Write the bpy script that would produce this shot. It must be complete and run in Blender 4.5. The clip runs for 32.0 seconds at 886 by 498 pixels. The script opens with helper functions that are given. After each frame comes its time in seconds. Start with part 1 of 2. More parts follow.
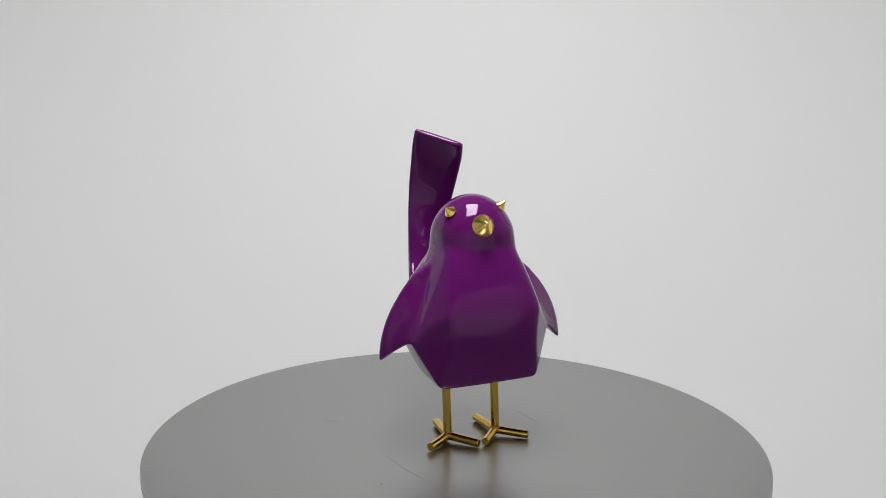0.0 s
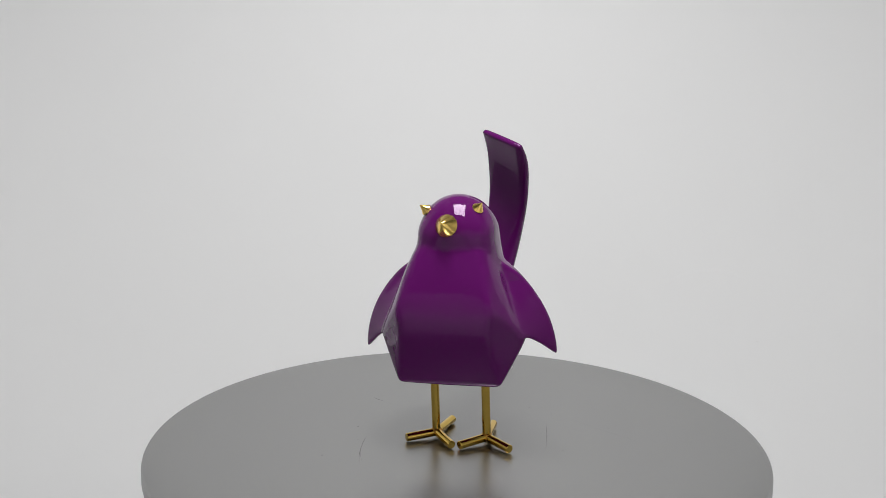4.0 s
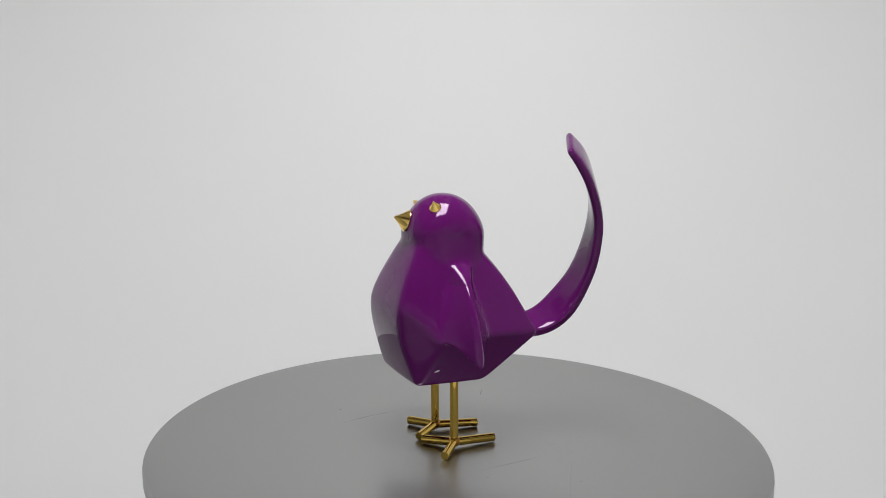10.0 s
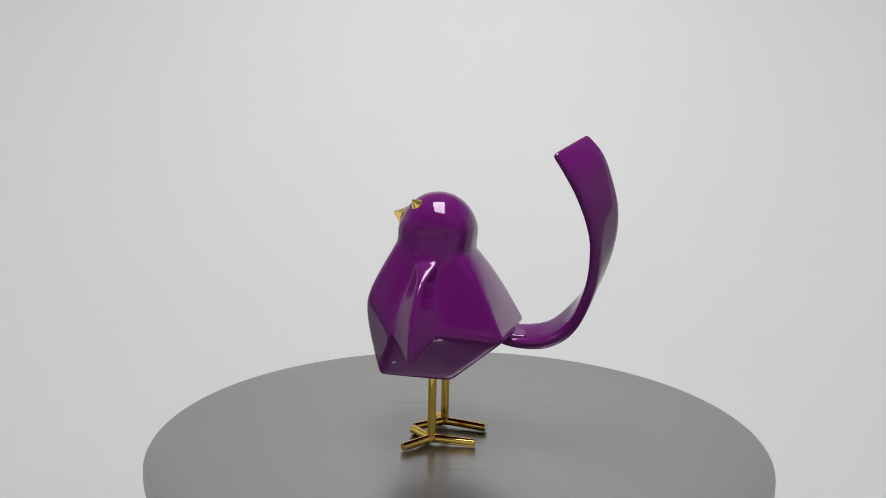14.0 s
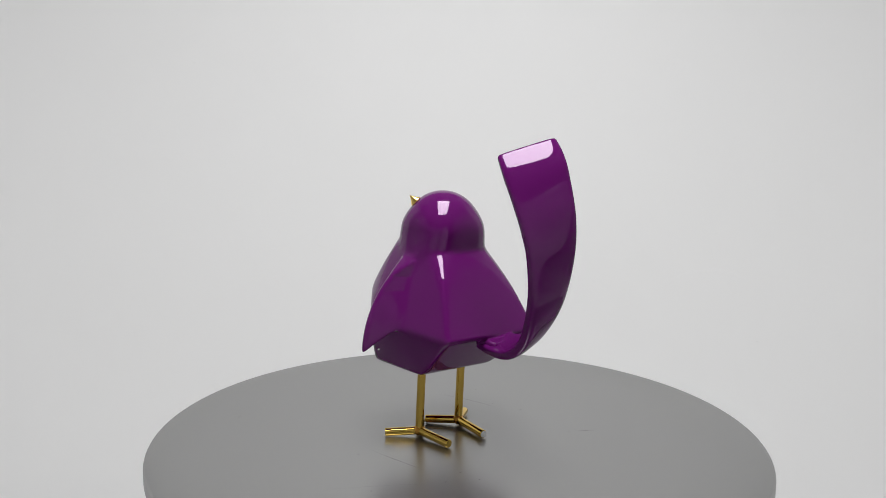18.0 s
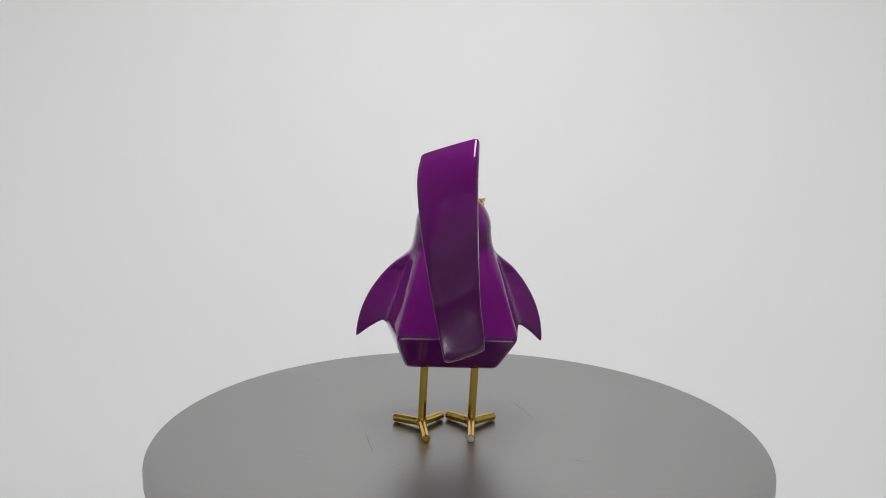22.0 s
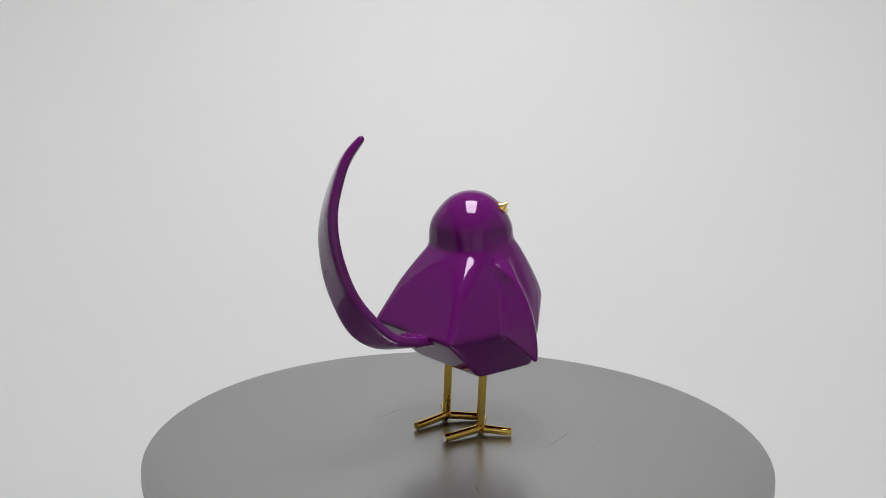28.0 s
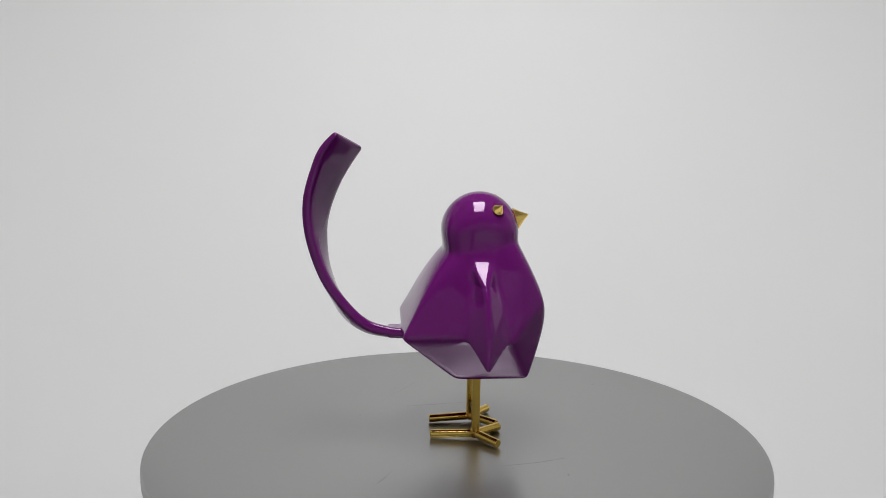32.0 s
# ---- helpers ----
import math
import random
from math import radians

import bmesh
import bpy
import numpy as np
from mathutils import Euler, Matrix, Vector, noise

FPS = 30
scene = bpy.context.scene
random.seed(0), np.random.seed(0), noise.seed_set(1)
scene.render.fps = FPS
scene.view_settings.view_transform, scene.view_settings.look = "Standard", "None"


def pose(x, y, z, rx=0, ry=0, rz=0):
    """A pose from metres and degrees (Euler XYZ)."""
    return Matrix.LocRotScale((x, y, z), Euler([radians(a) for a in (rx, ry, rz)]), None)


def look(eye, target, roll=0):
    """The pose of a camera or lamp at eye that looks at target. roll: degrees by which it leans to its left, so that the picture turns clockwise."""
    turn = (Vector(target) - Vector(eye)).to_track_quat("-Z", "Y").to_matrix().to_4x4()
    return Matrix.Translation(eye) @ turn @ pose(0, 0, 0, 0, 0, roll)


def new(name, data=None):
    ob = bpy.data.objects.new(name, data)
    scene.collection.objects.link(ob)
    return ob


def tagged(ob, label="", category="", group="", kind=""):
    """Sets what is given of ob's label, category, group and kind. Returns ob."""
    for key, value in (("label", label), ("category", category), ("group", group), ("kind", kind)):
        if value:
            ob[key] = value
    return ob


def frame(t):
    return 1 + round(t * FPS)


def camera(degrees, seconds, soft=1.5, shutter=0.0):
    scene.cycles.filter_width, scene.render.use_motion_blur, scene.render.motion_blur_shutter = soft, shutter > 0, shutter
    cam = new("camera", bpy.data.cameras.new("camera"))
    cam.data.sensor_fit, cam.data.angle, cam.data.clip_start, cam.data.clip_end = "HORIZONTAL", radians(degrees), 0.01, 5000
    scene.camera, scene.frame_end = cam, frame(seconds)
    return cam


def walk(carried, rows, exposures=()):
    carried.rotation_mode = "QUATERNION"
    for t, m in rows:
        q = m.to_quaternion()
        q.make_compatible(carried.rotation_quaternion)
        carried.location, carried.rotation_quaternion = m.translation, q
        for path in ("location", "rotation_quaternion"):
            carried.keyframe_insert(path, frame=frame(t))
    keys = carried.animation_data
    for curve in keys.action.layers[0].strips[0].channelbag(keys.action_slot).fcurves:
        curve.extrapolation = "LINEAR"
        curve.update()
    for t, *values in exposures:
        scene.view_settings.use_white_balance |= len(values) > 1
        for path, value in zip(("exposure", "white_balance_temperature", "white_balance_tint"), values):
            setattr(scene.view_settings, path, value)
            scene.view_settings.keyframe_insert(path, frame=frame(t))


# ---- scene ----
# The camera stands still on its tripod.
cam = camera(52.27, 32.0, soft=0.55)
EYE, AIM = (0.0, -0.8622, 0.3296), (-0.01793, 0.12419, 0.16627)
# it opens up a little while more of the dark bird is turned to it
walk(cam, [(0.0, look(EYE, AIM, 0.62)), (32.0, look(EYE, AIM, 0.62))],
     [(0.0, 0.20), (8.0, 0.205), (12.0, 0.215), (18.0, 0.245), (25.0, 0.245), (28.0, 0.235), (30.0, 0.195), (32.0, 0.185)])

# ---- light ----
world = bpy.data.worlds.new("studio_dim")
world.use_nodes = True
world.node_tree.nodes["Background"].inputs[0].default_value = (0.5, 0.5, 0.5, 1)
world.node_tree.nodes["Background"].inputs[1].default_value = 0.02
scene.world = world


def area_lamp(name, eye, aim, wide, deep, watts, colour=(1, 1, 1)):
    data = bpy.data.lights.new(name, "AREA")
    data.shape, data.size, data.size_y, data.energy, data.color = "RECTANGLE", wide, deep, watts, colour
    lamp = new(name, data)
    lamp.matrix_world = look(eye, aim)
    return lamp


# one large softbox hangs over the turntable
SOFT_Z = 1.45
area_lamp("softbox_lamp", (0.0, -0.235, SOFT_Z), (0.0, -0.277, 0.0), 0.56, 0.80, 29.3, (1.0, 0.998, 1.0))


# ---- materials ----
def material(name, base, rough, metal=0.0):
    m = bpy.data.materials.new(name)
    m.use_nodes = True
    b = m.node_tree.nodes["Principled BSDF"]
    b.inputs["Base Color"].default_value = (*base, 1)
    b.inputs["Roughness"].default_value = rough
    b.inputs["Metallic"].default_value = metal
    return m, m.node_tree, b


def node(tree, kind, **values):
    n = tree.nodes.new(kind)
    for key, v in values.items():
        n.inputs[key.replace("_", " ")].default_value = v
    return n


def noise_of(tree, scale, detail=4.0, stretch=(1, 1, 1)):
    co = tree.nodes.new("ShaderNodeTexCoord")
    mp = tree.nodes.new("ShaderNodeMapping")
    mp.inputs["Scale"].default_value = stretch
    tree.links.new(co.outputs["Object"], mp.inputs["Vector"])
    n = node(tree, "ShaderNodeTexNoise", Scale=scale, Detail=detail)
    tree.links.new(mp.outputs["Vector"], n.inputs["Vector"])
    return n.outputs["Fac"]


def ranged(tree, value, lo, hi, a=0.3, b=0.7):
    r = node(tree, "ShaderNodeMapRange")
    for i, v in enumerate((a, b, lo, hi)):
        r.inputs[i + 1].default_value = v
    tree.links.new(value, r.inputs[0])
    return r.outputs[0]


def mixed(tree, fac, one, two):
    r = tree.nodes.new("ShaderNodeMix")
    r.data_type = "RGBA"
    r.inputs["A"].default_value, r.inputs["B"].default_value = (*one, 1), (*two, 1)
    tree.links.new(fac, r.inputs["Factor"])
    return r.outputs["Result"]


def bumped(tree, b, value, strength, distance):
    n = node(tree, "ShaderNodeBump", Strength=strength, Distance=distance)
    tree.links.new(value, n.inputs["Height"])
    tree.links.new(n.outputs["Normal"], b.inputs["Normal"])


def lacquer_purple():
    m, t, b = material("purple_lacquer", (0.073, 0.0046, 0.075), 0.03)
    t.links.new(mixed(t, noise_of(t, 9.0), (0.071, 0.0042, 0.073), (0.077, 0.0050, 0.079)), b.inputs["Base Color"])
    b.inputs["IOR"].default_value = 1.39
    b.inputs["Specular Tint"].default_value = (0.94, 0.76, 0.96, 1)
    t.links.new(ranged(t, noise_of(t, 60.0), 0.02, 0.035), b.inputs["Roughness"])
    bumped(t, b, noise_of(t, 32.0, 2.0), 0.17, 0.002)
    return m


def polished_gold(name, rough_lo, rough_hi, tint):
    m, t, b = material(name, tint, rough_lo, 1.0)
    t.links.new(mixed(t, noise_of(t, 90.0), tint, tuple(c * 0.88 for c in tint)), b.inputs["Base Color"])
    t.links.new(ranged(t, noise_of(t, 60.0), rough_lo, rough_hi), b.inputs["Roughness"])
    return m


def satin_grey():
    m, t, b = material("satin_grey_metal", (0.06, 0.06, 0.059), 0.30)
    b.inputs["IOR"].default_value = 4.2
    t.links.new(mixed(t, noise_of(t, 6.0, 5.0), (0.032, 0.032, 0.030), (0.037, 0.037, 0.0345)), b.inputs["Base Color"])
    t.links.new(ranged(t, noise_of(t, 7.0, 2.0), 0.275, 0.31), b.inputs["Roughness"])
    return m


def painted(name, base, rough, relief=0.05):
    m, t, b = material(name, base, rough)
    t.links.new(mixed(t, noise_of(t, 1.3, 4.0), base, tuple(c * 0.97 for c in base)), b.inputs["Base Color"])
    bumped(t, b, noise_of(t, 260.0, 3.0), relief, 0.001)
    return m


PURPLE = lacquer_purple()
GOLD = polished_gold("polished_gold", 0.10, 0.15, (1.0, 0.70, 0.20))
BRASS = polished_gold("brushed_brass", 0.05, 0.08, (0.70, 0.47, 0.10))
GREY = satin_grey()
WHITE = painted("white_backdrop_paint", (0.90, 0.90, 0.90), 0.7)
OFFWHITE = painted("pale_room_paint", (0.72, 0.72, 0.72), 0.8)
# the darkness of the room behind the camera is put into this colour
DIM = painted("unlit_room_tone", (0.28, 0.278, 0.275), 0.8)
# stronger light from the right is put into these two wall greys
WEST_SHADED = painted("west_wall_shaded", (0.44, 0.44, 0.44), 0.8)
EAST_LIT = painted("east_wall_lit", (0.54, 0.54, 0.535), 0.8)
# left reflector board: weaker light on that side is put into its grey
BOARD = painted("left_board_dimmed", (0.76, 0.76, 0.76), 0.8)
FLOORING = painted("grey_floor_paint", (0.70, 0.70, 0.69), 0.6)
FLECK, _, _ = material("bare_fleck", (0.75, 0.74, 0.74), 0.35)
BRAZE = polished_gold("brazed_gold", 0.22, 0.34, (0.50, 0.25, 0.05))
MARK, _, _ = material("dark_scuff", (0.085, 0.085, 0.082), 0.42)
SMUDGE, _, _ = material("grey_smudge", (0.84, 0.84, 0.84), 0.8)


# ---- mesh helpers ----
def part(name, bm, mat, parent=None, label=""):
    me = bpy.data.meshes.new(name)
    bm.normal_update()
    bm.to_mesh(me)
    bm.free()
    me.materials.append(mat)
    ob = new(name, me)
    ob.parent = parent
    return tagged(ob, label)


def smooth(ob, degrees=35):
    ob.data.shade_smooth()
    ob.data.set_sharp_from_angle(angle=radians(degrees))
    return ob


def thing(name, label, category, group="", kind=""):
    return tagged(new(name), label, category, group, kind)


def boxed(size, at):
    bm = bmesh.new()
    bmesh.ops.create_cube(bm, size=1.0, matrix=Matrix.Translation(at) @ Matrix.Diagonal((*size, 1)))
    return bm


def lathe(profile, steps, m=Matrix()):
    """Turn a profile of (radius, height) about z; radius 0 closes it."""
    bm = bmesh.new()
    rings = []
    for r, z in profile:
        if r < 1e-7:
            rings.append([bm.verts.new(m @ Vector((0, 0, z)))])
        else:
            rings.append([bm.verts.new(m @ Vector((r * math.cos(k * math.tau / steps), r * math.sin(k * math.tau / steps), z)))
                          for k in range(steps)])
    for a, b in zip(rings, rings[1:]):
        for k in range(steps):
            j = (k + 1) % steps
            face = [a[0]] if len(a) == 1 else [a[k], a[j]]
            face += [b[0]] if len(b) == 1 else [b[j], b[k]]
            bm.faces.new(face)
    bmesh.ops.recalc_face_normals(bm, faces=bm.faces)
    return bm


def along(a, b):
    """The matrix that takes z from a towards b."""
    d = Vector(b) - Vector(a)
    return Matrix.Translation(a) @ d.to_track_quat("Z", "Y").to_matrix().to_4x4()


def rod(a, b, r, steps=24, bevel=0.0006):
    n = (Vector(b) - Vector(a)).length
    return lathe([(0, 0), (r - bevel, 0), (r, bevel), (r, n - bevel), (r - bevel, n), (0, n)], steps, along(a, b))


# ---- the room ----
def curved_board(inner, outer, z0, z1):
    """A board between two points of the plan, upright below and bent forward above."""
    bm, rows, n = bmesh.new(), [], 28
    a, b = Vector((*inner, 0)), Vector((*outer, 0))
    out = Vector((0, 0, 1)).cross((b - a).normalized())
    out = out if out.y > 0 else -out
    for k in range(n + 1):
        z = z1 + (z0 - z1) * k / n
        # leaning forward darkens the top, so the mirrored board fades out softly
        bend = 2.2 * max(0.0, z - 0.30) ** 2
        rise = Vector((0, 0, z))
        rows.append([bm.verts.new(v + rise + out * d) for v, d in ((a, bend), (b, bend), (b, bend - 0.03), (a, bend - 0.03))])
    for p, q in zip(rows, rows[1:]):
        for j in range(4):
            i = (j + 1) % 4
            bm.faces.new((p[j], p[i], q[i], q[j]))
    bm.faces.new(rows[0])
    bm.faces.new(rows[-1])
    bmesh.ops.recalc_face_normals(bm, faces=bm.faces)
    return bm


def room():
    tagged(part("wall_back", boxed((4.6, 0.10, 3.2), (0, 1.35, 0.80)), WHITE), "smooth white painted backdrop wall", "wall", kind="structure")
    # side walls out of view: west coloured darker, east lighter, as if lit unevenly
    for name, x, paint in (("wall_west", -1.65, WEST_SHADED), ("wall_east", 1.65, EAST_LIT)):
        tagged(part(name, boxed((0.10, 4.80, 3.2), (x, -1.10, 0.80)), paint), "unseen side wall, its grey toned for light from the right", "wall", kind="structure")
        # white wings added out of view; they bounce light onto the backdrop's edges
        tagged(part(name.replace("wall", "backdrop"), boxed((0.03, 0.90, 3.2), (x * 0.84, 0.849, 0.80)), WHITE), "unseen white wing added to brighten the backdrop's edge", "backdrop", kind="structure")
    # a faint crease in the backdrop
    bm, n, rings = bmesh.new(), 24, []
    for i in range(n + 1):
        u = i / n
        c = Vector((0.465 + 0.235 * u, 1.3, -0.135 + 0.196 * u - 0.157 * u * u))
        d = Vector((0.235, 0, 0.196 - 0.314 * u)).normalized()
        up, w = Vector((-d.z, 0, d.x)), math.sin(math.pi * u) ** 0.6
        rings.append([bm.verts.new(c + up * (j - 3) / 3 * 0.007 * w + Vector((0, -0.00022 * w * math.cos((j - 3) / 3 * math.pi / 2), 0))) for j in range(7)])
    for r0, r1 in zip(rings, rings[1:]):
        for j in range(6):
            bm.faces.new((r0[j], r1[j], r1[j + 1], r0[j + 1]))
    bmesh.ops.remove_doubles(bm, verts=bm.verts, dist=1e-6)
    smooth(part("crease", bm, WHITE, bpy.data.objects["wall_back"], "faint curved crease"), 80)
    # small grey scuffs on it
    for x, z, a, long in ((-0.341, -0.024, 35, 0.012), (-0.337, -0.026, -40, 0.008), (-0.631, 0.409, 10, 0.005), (-0.569, -0.015, 60, 0.005), (0.734, -0.248, 20, 0.008)):
        bm = boxed((long, 0.0006, 0.0016), (0, 0, 0))
        bm.transform(Matrix.Translation((x, 1.2999, z)) @ pose(0, 0, 0, 0, a, 0))
        part("scuff", bm, SMUDGE, bpy.data.objects["wall_back"], "small grey scuff")
    # out of view; coloured dark so the bird mirrors an unlit room
    tagged(part("wall_front", boxed((4.6, 0.10, 3.2), (0, -3.55, 0.80)), DIM), "unseen wall behind the camera, its colour darkened for the unlit room", "wall", kind="structure")
    tagged(part("floor", boxed((3.4, 3.60, 0.10), (0, -1.70, -0.85)), FLOORING), "plain pale grey studio floor", "floor", kind="structure")
    tagged(part("backdrop_floor", boxed((3.4, 1.20, 0.10), (0, 0.70, -0.85)), WHITE), "white floor of the backdrop", "backdrop", kind="structure")
    # pale reflector boards added on both sides of the camera, mirrored in the bird
    for inner, outer, paint, label in (((-0.05, -1.58), (-1.10, -1.15), BOARD, "added curved reflector board, coloured greyer for the weaker left light"),
                                       ((0.04, -1.58), (1.20, -0.95), WHITE, "added white curved reflector board standing on the floor")):
        tagged(smooth(part("screen", curved_board(inner, outer, -0.799, 0.74), paint)), label, "screen", "screens beside the camera")
    tagged(part("ceiling", boxed((4.4, 5.1, 0.10), (0, -1.20, 2.45)), OFFWHITE), "pale studio ceiling", "ceiling", kind="structure")


room()

# ---- turntable ----
PLATE_R = 0.300
PLATE_OFF = (-0.0011, 0.0008)


def turntable():
    table = thing("turntable", "round satin-grey metal turntable with a rounded rim and scratches", "turntable")
    r, h, e = PLATE_R, 0.014, 0.0030
    prof = [(0, 0)] + [(r * k / 8, 0) for k in range(1, 8)] + [(r - e, 0)]
    prof += [(r - e + e * math.sin(a), -e + e * math.cos(a)) for a in (0.4, 0.8, 1.2, math.pi / 2)]
    prof += [(r, -h + 0.002), (r - 0.002, -h), (0, -h)]
    disc = smooth(part("disc", lathe(prof, 256, Matrix.Translation((*PLATE_OFF, 0))), GREY, table))

    # thin scuffs on the top: points along each (mm from the axis) and its width (mm)
    def scuff(points, wide, mat=MARK, label="thin dark scratch"):
        pts = [Vector((*q, 0.06)) for q in points]
        if len(pts) == 2:
            pts.insert(1, (pts[0] + pts[1]) / 2 + Vector((0.8, 0.6, 0)))
        bm, rows, n = bmesh.new(), [], 12
        for k in range(n + 1):
            u = k / n
            c = pts[0] * ((1 - 2 * u) * (1 - u)) + pts[1] * (4 * u * (1 - u)) + pts[2] * (u * (2 * u - 1))
            d = pts[0] * (4 * u - 3) + pts[1] * (4 - 8 * u) + pts[2] * (4 * u - 1)
            side = d.normalized().cross(Vector((0, 0, 1))) * wide / 2 * (0.2 + 0.8 * math.sin(math.pi * u)) * (0.7 + 0.3 * math.sin(17 * u + wide * 40))
            rows.append((bm.verts.new((c - side) * 0.001), bm.verts.new((c + side) * 0.001)))
        for p0, p1 in zip(rows, rows[1:]):
            bm.faces.new((p0[0], p0[1], p1[1], p1[0]))
        part("scratch", bm, mat, table, label)

    scuff([(-62, -102), (-74, -71), (-82, -36)], 0.65)
    scuff([(-60, -99), (-72, -76), (-78, -52)], 0.35)
    scuff([(93, -12), (87, 23), (79, 57)], 0.50)
    scuff([(90, 2), (86, 25), (82, 44)], 0.35)
    scuff([(-120, 74), (-112, 69.5), (-104, 66)], 1.1)
    scuff([(94, 81), (143, 54), (175, 39)], 0.16)
    scuff([(155, -170), (160, -165)], 0.7)
    for x, y, r in ((-100, -16, 0.7), (56, 78, 0.7), (79, 87, 0.6), (109, -10, 0.6), (142, 65, 0.6), (-87, -48, 0.6), (-102, -96, 0.9), (-95, 62, 0.5), (52, 100, 0.6)):
        bm = bmesh.new()
        bmesh.ops.create_circle(bm, cap_ends=True, segments=9, radius=r * 0.0013, matrix=Matrix.Translation((x * 0.001, y * 0.001, 0.00006)) @ Matrix.Diagonal((1, 0.7, 1, 1)))
        part("speck", bm, MARK, table)
    # worn bright nicks on the rim
    for a in (37.6, 51.5):
        bm = bmesh.new()
        bmesh.ops.create_icosphere(bm, subdivisions=2, radius=1.0, matrix=pose(0, 0, 0, 0, 0, a) @ Matrix.Translation((0.2985, 0, -0.0022)) @ Matrix.Diagonal((0.0016, 0.0022, 0.0014, 1)))
        smooth(part("nick", bm, FLECK, table, "small bright nick in the rim"), 60)
    return table


def turntable_base():
    base = thing("turntable_stand", "plain grey drum and pedestal under the turntable", "stand")
    smooth(part("drum", lathe([(0, -0.0142), (0.20, -0.0142), (0.205, -0.019), (0.205, -0.10), (0, -0.10)], 64), GREY, base))
    smooth(part("pedestal", lathe([(0, -0.1005), (0.15, -0.1005), (0.15, -0.799), (0, -0.799)], 64), OFFWHITE, base))


table = turntable()
turntable_base()

# ---- the bird ----
# Bird space in millimetres: x to its left, -y ahead, z up from the table.
LEAN = Matrix.Translation((0.0085, 0, 0)) @ Euler((0, 0, radians(3.0))).to_matrix().to_4x4() @ Euler((0, radians(-2.0), 0)).to_matrix().to_4x4()
HEAD_C, HEAD_R = (3.2, -19.3, 205.7), 37.0


def plane(p, a, b, c, inside=(0, -20, 120)):
    """Signed distance to the plane through a, b, c, negative on the inside."""
    a, b, c = (np.array(v, float) for v in (a, b, c))
    n = np.cross(b - a, c - a)
    n /= np.linalg.norm(n)
    if (np.array(inside) - a) @ n > 0:
        n = -n
    return (p - a) @ n


def smax(values, k):
    top = np.max(values, axis=0)
    return top + k * np.log(sum(np.exp((v - top) / k) for v in values))


def smin(values, k):
    return -smax([-v for v in values], k)


def torso(p):
    q = p.copy()
    q[:, 0] = np.abs(q[:, 0] - 0.8)
    # the breast bows forward and also a little from side to side
    w = q[:, 2] - 136.6
    bow = np.hypot(0.4775 * w, 12.5)
    front = (-q[:, 1] - 79.3 - 12.2 + 0.0985 * w + bow + q[:, 0] ** 2 / 1400) / np.hypot(1, 0.0985 + 0.228 * w / bow)
    fb, bb, rc, s, fm = (48.2, -62, 70.5), (45, 5.5, 69), (56, 56, 112), (71.5, -42, 115), (44.2, -76.6, 144.3)
    mid = (66, 0, 116.5)
    # the back swells between the tail and the nape, and towards its middle
    u = np.clip((q[:, 2] - 112) / 79, 0, 1)
    back = plane(q, (0, 56.5, 112), (9, 56.5, 112), (0, 12.5, 191)) - 19.0 * u * u * (1 - u) + u * q[:, 0] ** 2 / 800 - 0.8
    sides = [plane(q, fm, s, fb),
             plane(q, fm, (34, -59.5, 188), s),
             plane(q, rc, (36.5, 7, 189), mid),
             plane(q, (39.5, -40, 188), (39.5, 0, 188), (66, -20, 118)),
             plane(q, fb, bb, s),
             plane(q, bb, rc, mid),
             back,
             plane(q, (0, 5.5, 69), (9, 5.5, 69), (0, 56.5, 112)),
             plane(q, (0, 5.5, 69), (9, 5.5, 69), (0, -62, 70.5)),
             ]
    # the front edges grow softer towards the throat
    k = 1.3 + 2.9 * np.clip((p[:, 2] - 138) / 45, 0, 1)
    chest = smax([front, sides[0], sides[1]], k)
    edge = 1.5 + 1.9 * np.clip((p[:, 2] - 150) / 35, 0, 1)
    nape = (p[:, 2] - 192.0 + 0.55 * (p[:, 1] - 10.0)) / 1.14
    # above the shoulders everything draws in to the neck
    q = p - np.array(HEAD_C)
    cone = (np.hypot(q[:, 0], q[:, 1]) - 37.5 - (195.5 - 0.11 * q[:, 1] + 0.14 * np.maximum(-q[:, 1], 0) - p[:, 2]) * 0.95) / 1.38
    return smax([smax([chest] + sides[2:], edge), nape, cone], 2.2) - 0.5


def head(p):
    """A dome on a short upright neck that grows squarer towards the shoulders."""
    x, y, z = (np.abs(p[:, i] - HEAD_C[i]) for i in (0, 1, 2))
    drop = np.maximum(HEAD_C[2] - p[:, 2], 0)
    drop = drop * drop / (drop + 5)
    u = np.clip((HEAD_C[2] + 26 - p[:, 2]) / 34, 0, 1)
    n = 2 + 0.92 * u * u * (3 - 2 * u)
    plan = ((x / (1 + 0.0042 * drop)) ** n + (y / (1 - 0.0036 * drop)) ** n + 1e-9) ** (1 / n)
    neck = plan - HEAD_R
    dome = np.hypot(plan, z) - HEAD_R
    return np.where(p[:, 2] > HEAD_C[2], dome, np.maximum(neck, drop - 30))


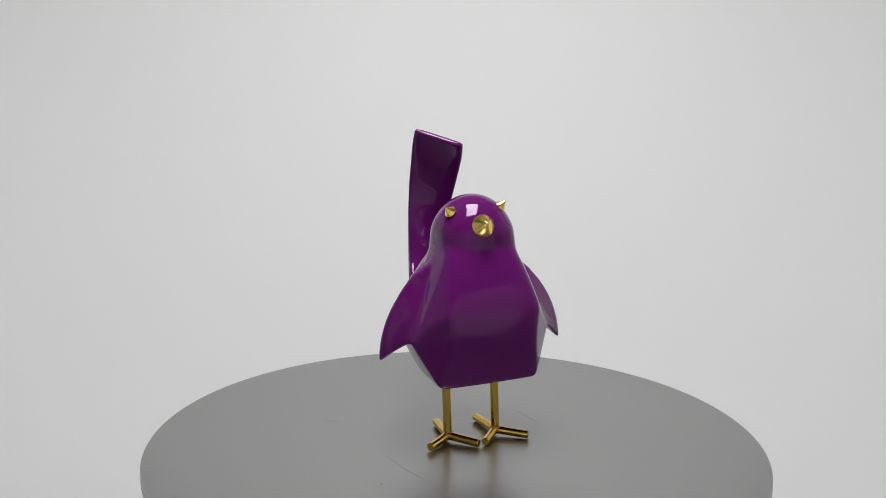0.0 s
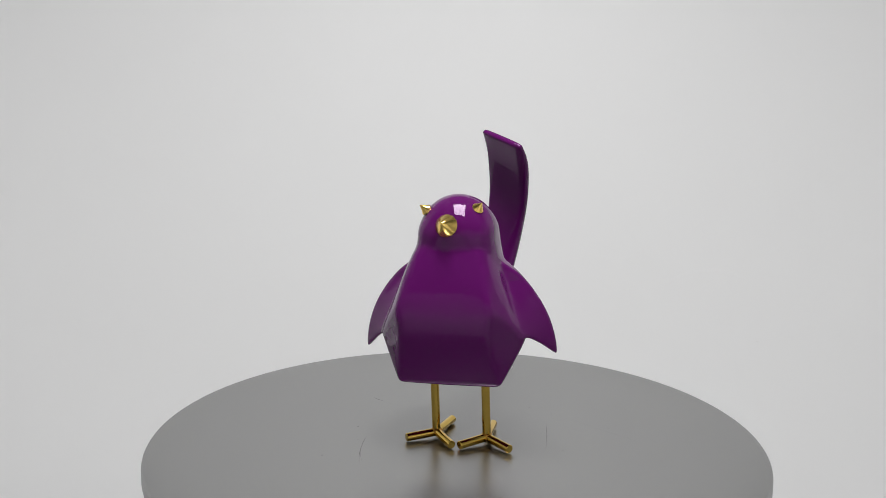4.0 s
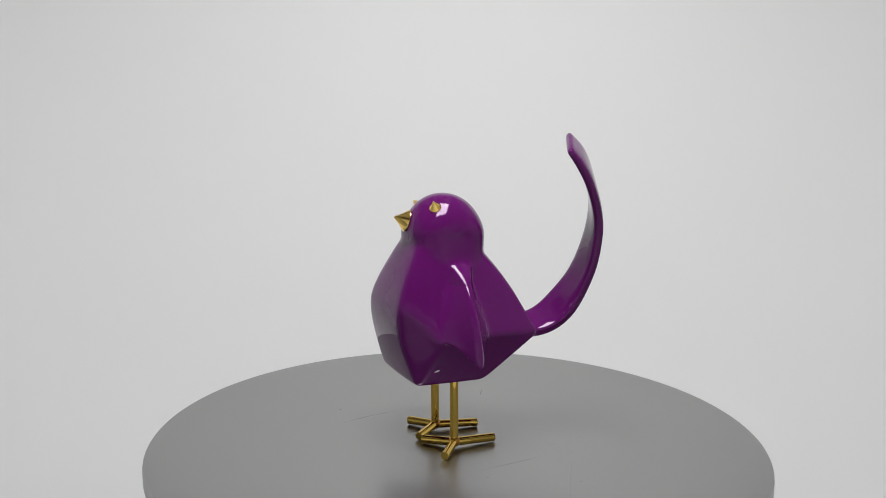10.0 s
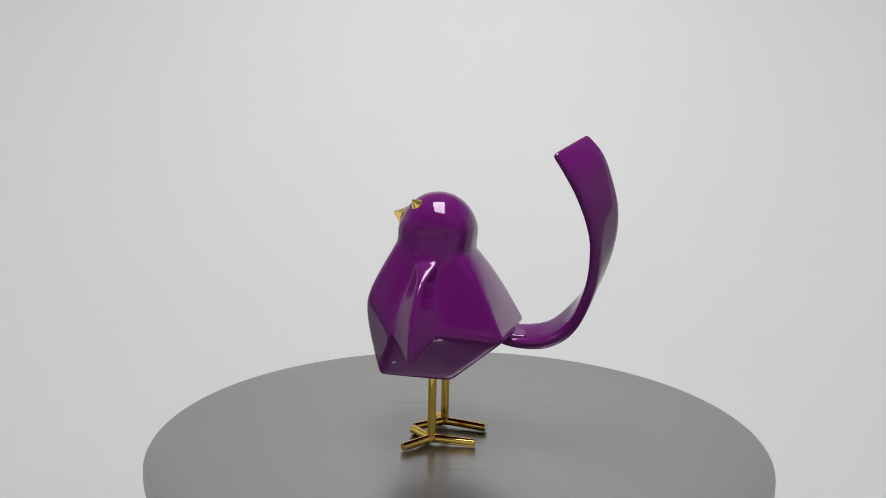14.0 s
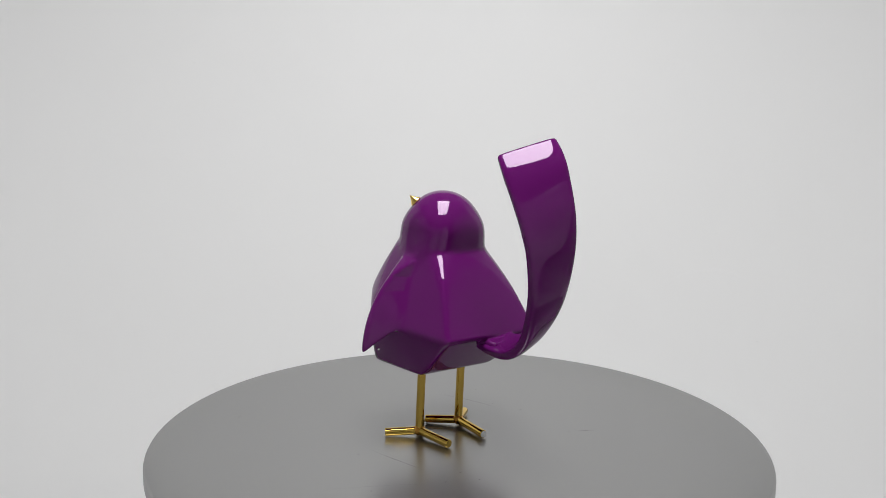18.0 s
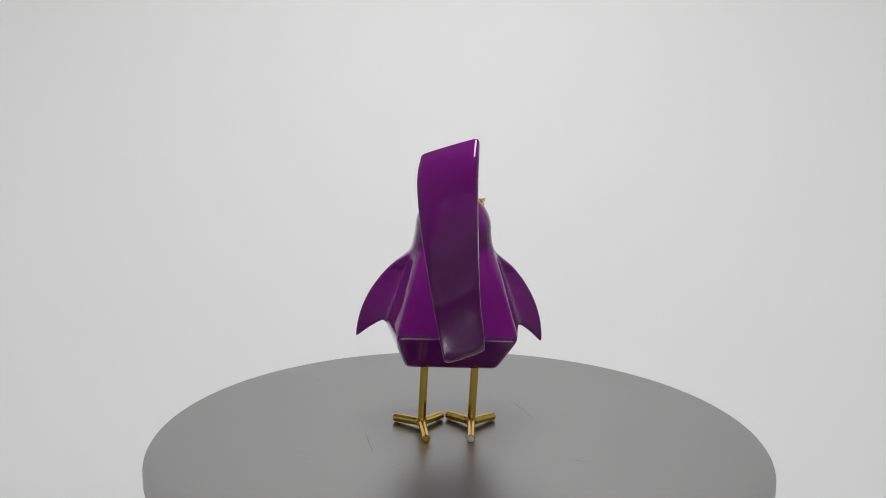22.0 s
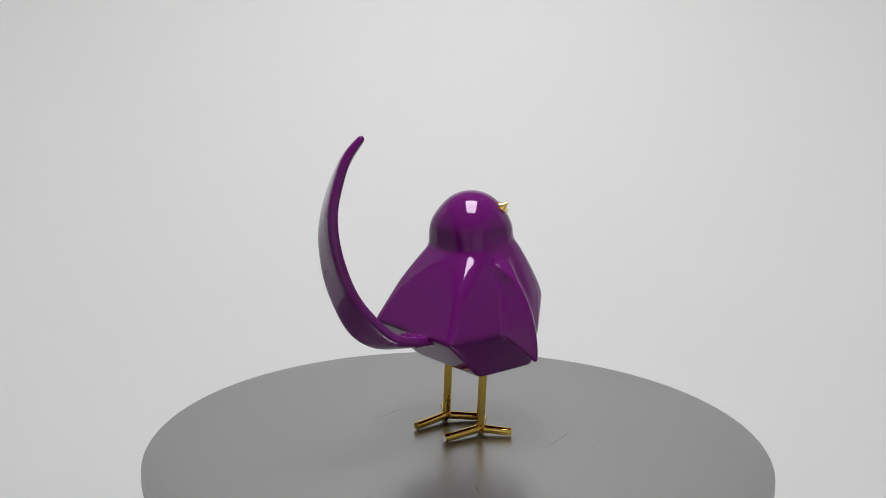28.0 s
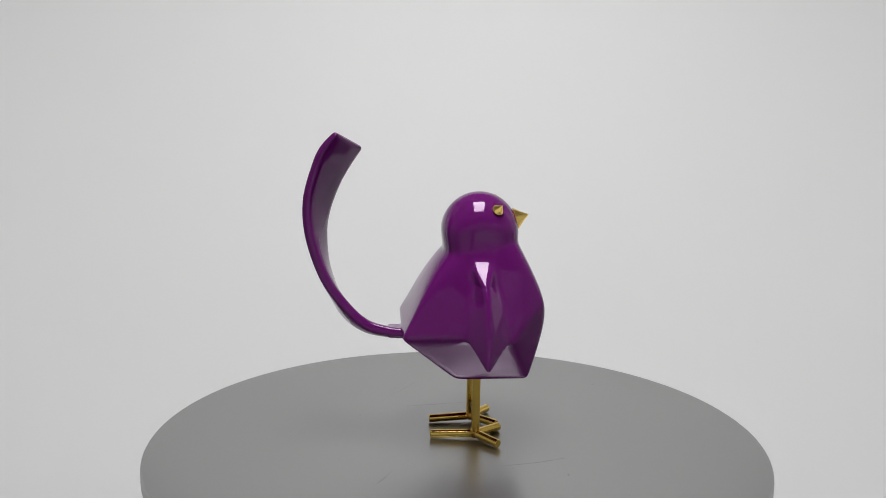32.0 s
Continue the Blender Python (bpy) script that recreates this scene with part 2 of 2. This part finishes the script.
def wing(p, side):
    """A blade that swells from a thin rounded edge to a broad root on the flank."""
    x, y, z = (p[:, 0] - (3.4 if side > 0 else 0.8)) * side, p[:, 1], p[:, 2]
    edge = np.hypot(x + 10.2, z - 90.4) - (103.4 if side > 0 else 104.4)
    deep = np.clip(-edge, 0, 45)
    off = y + 19.0 + (z - 95) * 0.02
    rim = 1.3 + 5.0 * np.clip((z - 163) / 14, 0, 1)
    swell = 4.5 * np.clip((z - 150) / 25, 0, 1)
    ahead = (-off - (rim + 0.80 * deep + 0.008 * deep ** 2)) / 1.35
    astern = (off - (rim + swell + 0.60 * deep + 0.005 * deep ** 2)) / 1.25
    dip = np.clip((92 - x) / 26, 0, 1)
    below = -(z - (91.5 + 22.5 * dip + 1.2 * np.sin(math.pi * dip))) * 0.86
    root = (40 + (182 - z) * 0.33) - x
    return smax([ahead, astern, below, edge, root], 1.3)


def tail_root(p):
    """A rounded stub on the rear edge, from which the tail grows."""
    x, y, z = p[:, 0] + 7.0, p[:, 1] - 57.0, p[:, 2] - 107.0 + (p[:, 0] + 7.0) * 0.12
    q = np.stack([np.abs(x) - 14.0, np.abs(y) - 10.0, np.abs(z) - 1.8], -1)
    return np.linalg.norm(np.maximum(q, 0), axis=1) + np.minimum(q.max(axis=1), 0) - 2.8


def fused(p):
    return smin([smin([torso(p), head(p), tail_root(p)], 1.1), smin([wing(p, 1), wing(p, -1)], 1.0)], 1.8)


def skin(field, lo, hi, step):
    """Surface nets over a grid, then drawn onto the surface. Vertices, quads and normals."""
    axes = [np.arange(a, b + step, step) for a, b in zip(lo, hi)]
    shape = tuple(len(a) for a in axes)
    g = np.stack(np.meshgrid(*axes, indexing="ij"), -1).reshape(-1, 3)
    v = np.concatenate([field(c) for c in np.array_split(g, 40)]).reshape(shape)
    inside = v < 0
    cells = np.zeros(tuple(n - 1 for n in shape), int)
    for i in (0, 1):
        for j in (0, 1):
            for k in (0, 1):
                cells += inside[i:shape[0] - 1 + i, j:shape[1] - 1 + j, k:shape[2] - 1 + k]
    live = (cells > 0) & (cells < 8)
    ids = np.full(live.shape, -1)
    ids[live] = np.arange(live.sum())
    at = np.argwhere(live)
    pts = np.array(lo) + (at + 0.5) * step
    faces = []
    for ax in range(3):
        u, w = (ax + 1) % 3, (ax + 2) % 3
        a = np.take(inside, range(shape[ax] - 1), ax)
        b = np.take(inside, range(1, shape[ax]), ax)
        for flip, hit in ((False, a & ~b), (True, ~a & b)):
            e = np.argwhere(hit)
            e = e[(e[:, u] > 0) & (e[:, w] > 0) & (e[:, u] < shape[u] - 1) & (e[:, w] < shape[w] - 1)]
            quad = []
            for du, dw in ((-1, -1), (0, -1), (0, 0), (-1, 0)):
                c = e.copy()
                c[:, u] += du
                c[:, w] += dw
                quad.append(ids[c[:, 0], c[:, 1], c[:, 2]])
            quad = np.stack(quad, -1)
            faces.append(quad[:, ::-1] if flip else quad)
    faces = np.concatenate(faces)

    def slope(x, h=0.05):
        cols = [(field(x + d) - field(x - d)) / (2 * h) for d in np.eye(3) * h]
        return np.stack(cols, -1)

    for _ in range(4):
        n = slope(pts)
        pts = pts - np.clip(field(pts), -step, step)[:, None] * n / np.maximum((n * n).sum(1), 0.2)[:, None]
    n = slope(pts, 0.4)
    return pts, faces, n / np.linalg.norm(n, axis=1)[:, None]


def cut_out(name, pts, faces, normals, mask, parent, label=""):
    sel = faces[mask]
    used, inverse = np.unique(sel, return_inverse=True)
    turn = np.array(LEAN.to_3x3())
    verts = pts[used] * 0.001 @ turn.T + np.array(LEAN.translation)
    me = bpy.data.meshes.new(name)
    me.from_pydata(verts.tolist(), [], inverse.reshape(-1, 4).tolist())
    me.materials.append(PURPLE)
    me.shade_smooth()
    me.normals_split_custom_set_from_vertices((normals[used] @ turn.T).tolist())
    ob = new(name, me)
    ob.parent = parent
    return tagged(ob, label)


def bird_tail(parent):
    # stations from the root to the tip: the two edges of the ribbon
    one = [(10, 40, 105.5), (12, 62, 100.6), (16, 90.8, 103.8), (21, 114, 121.6), (29.8, 129.5, 160.4), (37.0, 132.5, 196), (41.4, 128.5, 219.5), (44.8, 118.5, 245), (45.3, 107, 265), (42.2, 94.8, 281.8)]
    two = [(-27, 40, 110.5), (-24, 62, 110.2), (-19, 89.6, 117.0), (-14.5, 111.2, 136), (-8.7, 130.8, 162.0), (-3.6, 144.5, 199.7), (-0.5, 147, 234), (0.3, 138.5, 267), (-0.3, 130.5, 284), (-1.8, 117.8, 298.4)]
    thick = [9, 9, 9.5, 9.5, 9.5, 9.5, 9, 8.5, 8.2, 5.2]
    one, two = [Vector(v) for v in one], [Vector(v) for v in two]

    def spline(v, u):
        i = min(int(u), len(v) - 2)
        f = u - i
        a, b, c, d = v[max(i - 1, 0)], v[i], v[i + 1], v[min(i + 2, len(v) - 1)]
        return 0.5 * ((2 * b) + (c - a) * f + (2 * a - 5 * b + 4 * c - d) * f * f + (3 * b - a - 3 * c + d) * f ** 3)

    bm = bmesh.new()
    m, rings, last = 48, [], len(one) - 1
    tip = 0.26
    steps = [(last - tip) * k / 110 for k in range(110)] + [last - tip * math.cos(k * math.pi / 20) for k in range(11)]
    for u in steps:
        a, b, h = spline(one, u), spline(two, u), spline(thick, u) + 2.0
        d = (spline(one, min(u + 0.05, last)) + spline(two, min(u + 0.05, last))) - (spline(one, max(u - 0.05, 0)) + spline(two, max(u - 0.05, 0)))
        c, across = (a + b) / 2, (b - a) / 2
        up = across.cross(d).normalized()
        rounding = 1 - math.sqrt(max(0.0, 1 - max(0.0, 1 - (last - u) / tip) ** 2))
        w = across.length + 0.5 - 3.6 * rounding
        ring = []
        for j in range(m):
            t = math.tau * j / m
            cx, cy = math.cos(t), math.sin(t)
            ex, ey = abs(cx) ** 0.58 * math.copysign(1, cx), abs(cy) ** 0.44 * math.copysign(1, cy)
            ring.append(bm.verts.new(LEAN @ ((c + across.normalized() * ex * w + up * ey * h / 2 * (1 - 0.8 * rounding)) * 0.001)))
        rings.append(ring)
    for r0, r1 in zip(rings, rings[1:]):
        for j in range(m):
            i = (j + 1) % m
            bm.faces.new((r0[j], r0[i], r1[i], r1[j]))
    bm.faces.new(rings[0])
    bm.faces.new(rings[-1])
    bmesh.ops.recalc_face_normals(bm, faces=bm.faces)
    return smooth(part("tail", bm, PURPLE, parent, "tall twisted ribbon tail in purple lacquer"), 50)


def stud(name, tip, base_r, length, mat, parent, label):
    """A turned cone on a short rim, set square on the head."""
    c, t = Vector(HEAD_C), Vector(tip)
    d = (t - c).normalized()
    m = LEAN @ Matrix.Scale(0.001, 4) @ along(t - d * length, t)
    prof = [(0, -4), (base_r * 0.8, -4), (base_r * 0.8, 1.2), (base_r * 0.96, 1.3), (base_r, 1.8), (base_r * 0.96, 2.6), (base_r * 0.5, length * 0.55), (base_r * 0.07, length - 0.25), (0, length)]
    return smooth(part(name, lathe(prof, 40, m), mat, parent, label), 40)


def bird():
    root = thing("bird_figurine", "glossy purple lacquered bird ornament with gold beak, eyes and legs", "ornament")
    pts, faces, normals = skin(fused, (-106, -88, 62), (106, 73, 250), 1.6)
    mid = pts[faces].mean(axis=1)
    w1, w2, t, h = wing(mid, 1), wing(mid, -1), torso(mid), head(mid)
    left = (w1 < np.minimum(t, h) - 0.4)
    right = (w2 < np.minimum(t, h) - 0.4)
    top = (h < t) & ~left & ~right
    cut_out("wing", pts, faces, normals, left, root)
    cut_out("wing", pts, faces, normals, right, root)
    cut_out("head", pts, faces, normals, top, root)
    cut_out("body", pts, faces, normals, ~(left | right | top), root, "faceted purple lacquer body with soft edges")
    bird_tail(root)
    stud("beak", (-1.0, -66.0, 221), 10.6, 14.4, GOLD, root, "polished gold cone beak")
    stud("eye", (30.2, -38.5, 236.5), 5.7, 9.9, GOLD, root, "pointed gold stud eye")
    stud("eye", (-29.6, -36.5, 234), 5.7, 9.9, GOLD, root, "pointed gold stud eye")
    # a chip in the paint low on the left flank
    xs = np.linspace(40, 75, 701)
    out = xs[np.argmax(fused(np.stack([xs, xs * 0 - 46.0, xs * 0 + 85.4], -1)) > 0)]
    bm = bmesh.new()
    bmesh.ops.create_icosphere(bm, subdivisions=2, radius=1.0, matrix=LEAN @ Matrix.Scale(0.001, 4) @ Matrix.Translation((out, -46.0, 85.4)) @ pose(0, 0, 0, 22, 30, 0) @ Matrix.Diagonal((0.9, 2.6, 0.8, 1)))
    smooth(part("chip", bm, FLECK, root, "small pale chip in the lacquer"), 60)
    # each foot: the ankle and the three toe tips on the table
    feet = (((-15.4, -17.6), (-39.6, -38.2), (8.0, -42.3), (-12.8, 26.5)),
            ((35.2, -15.2), (63.0, -34.3), (14.9, -40.9), (30.6, 27.6)))
    for side, (ankle, *tips) in zip((-1, 1), feet):
        low = Vector((ankle[0], ankle[1], 6.2)) * 0.001
        high = LEAN @ (Vector((25.4 * side, -16.4, 75.0)) * 0.001)
        leg = smooth(part("leg", rod(low, high, 0.0041), BRASS, root, "thin gold metal leg"))
        for x, y in tips:
            tip = Vector((x, y, 4.5)) * 0.001
            toe = smooth(part("toe", rod(low, tip, 0.0041), BRASS, leg))
            if side < 0 and y > 0:
                # the gilding is worn off this toe's end
                end = tip + (tip - low).normalized() * 0.0001
                smooth(part("toe_end", lathe([(0, 0.0002), (0.0030, 0.0001), (0.0034, 0)], 24, along(end, end * 2 - low)), FLECK, leg, "bare worn toe end"))
        # a lumpy braze where the rods meet
        bm = bmesh.new()
        bmesh.ops.create_icosphere(bm, subdivisions=3, radius=1.0)
        for v in bm.verts:
            v.co *= 1 + 0.16 * noise.noise(v.co * 2.3 + Vector((side * 5, 0, 0)))
        bm.transform(Matrix.Translation(low + Vector((0, 0, 0.0006))) @ Matrix.Diagonal((0.0059, 0.0059, 0.0054, 1)))
        smooth(part("weld", bm, BRAZE, leg, "rough brazed joint"), 80)
    return root


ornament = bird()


# ---- what turns ----
def motions():
    turn = [(0, 19.39), (2, 1.2), (3.5, -12.4), (6, -34.3), (8, -52.3), (10, -70.0), (12, -88.3), (14, -106.4), (17, -133.2),
            (19, -150.8), (21, -168.6), (22, -177.6), (23, -186.4), (25, -204.0), (28, -230.2), (32, -267.5)]
    rows = [(t, pose(0, 0, 0, 0, 0, a)) for t, a in turn]
    walk(table, rows)
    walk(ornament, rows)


motions()
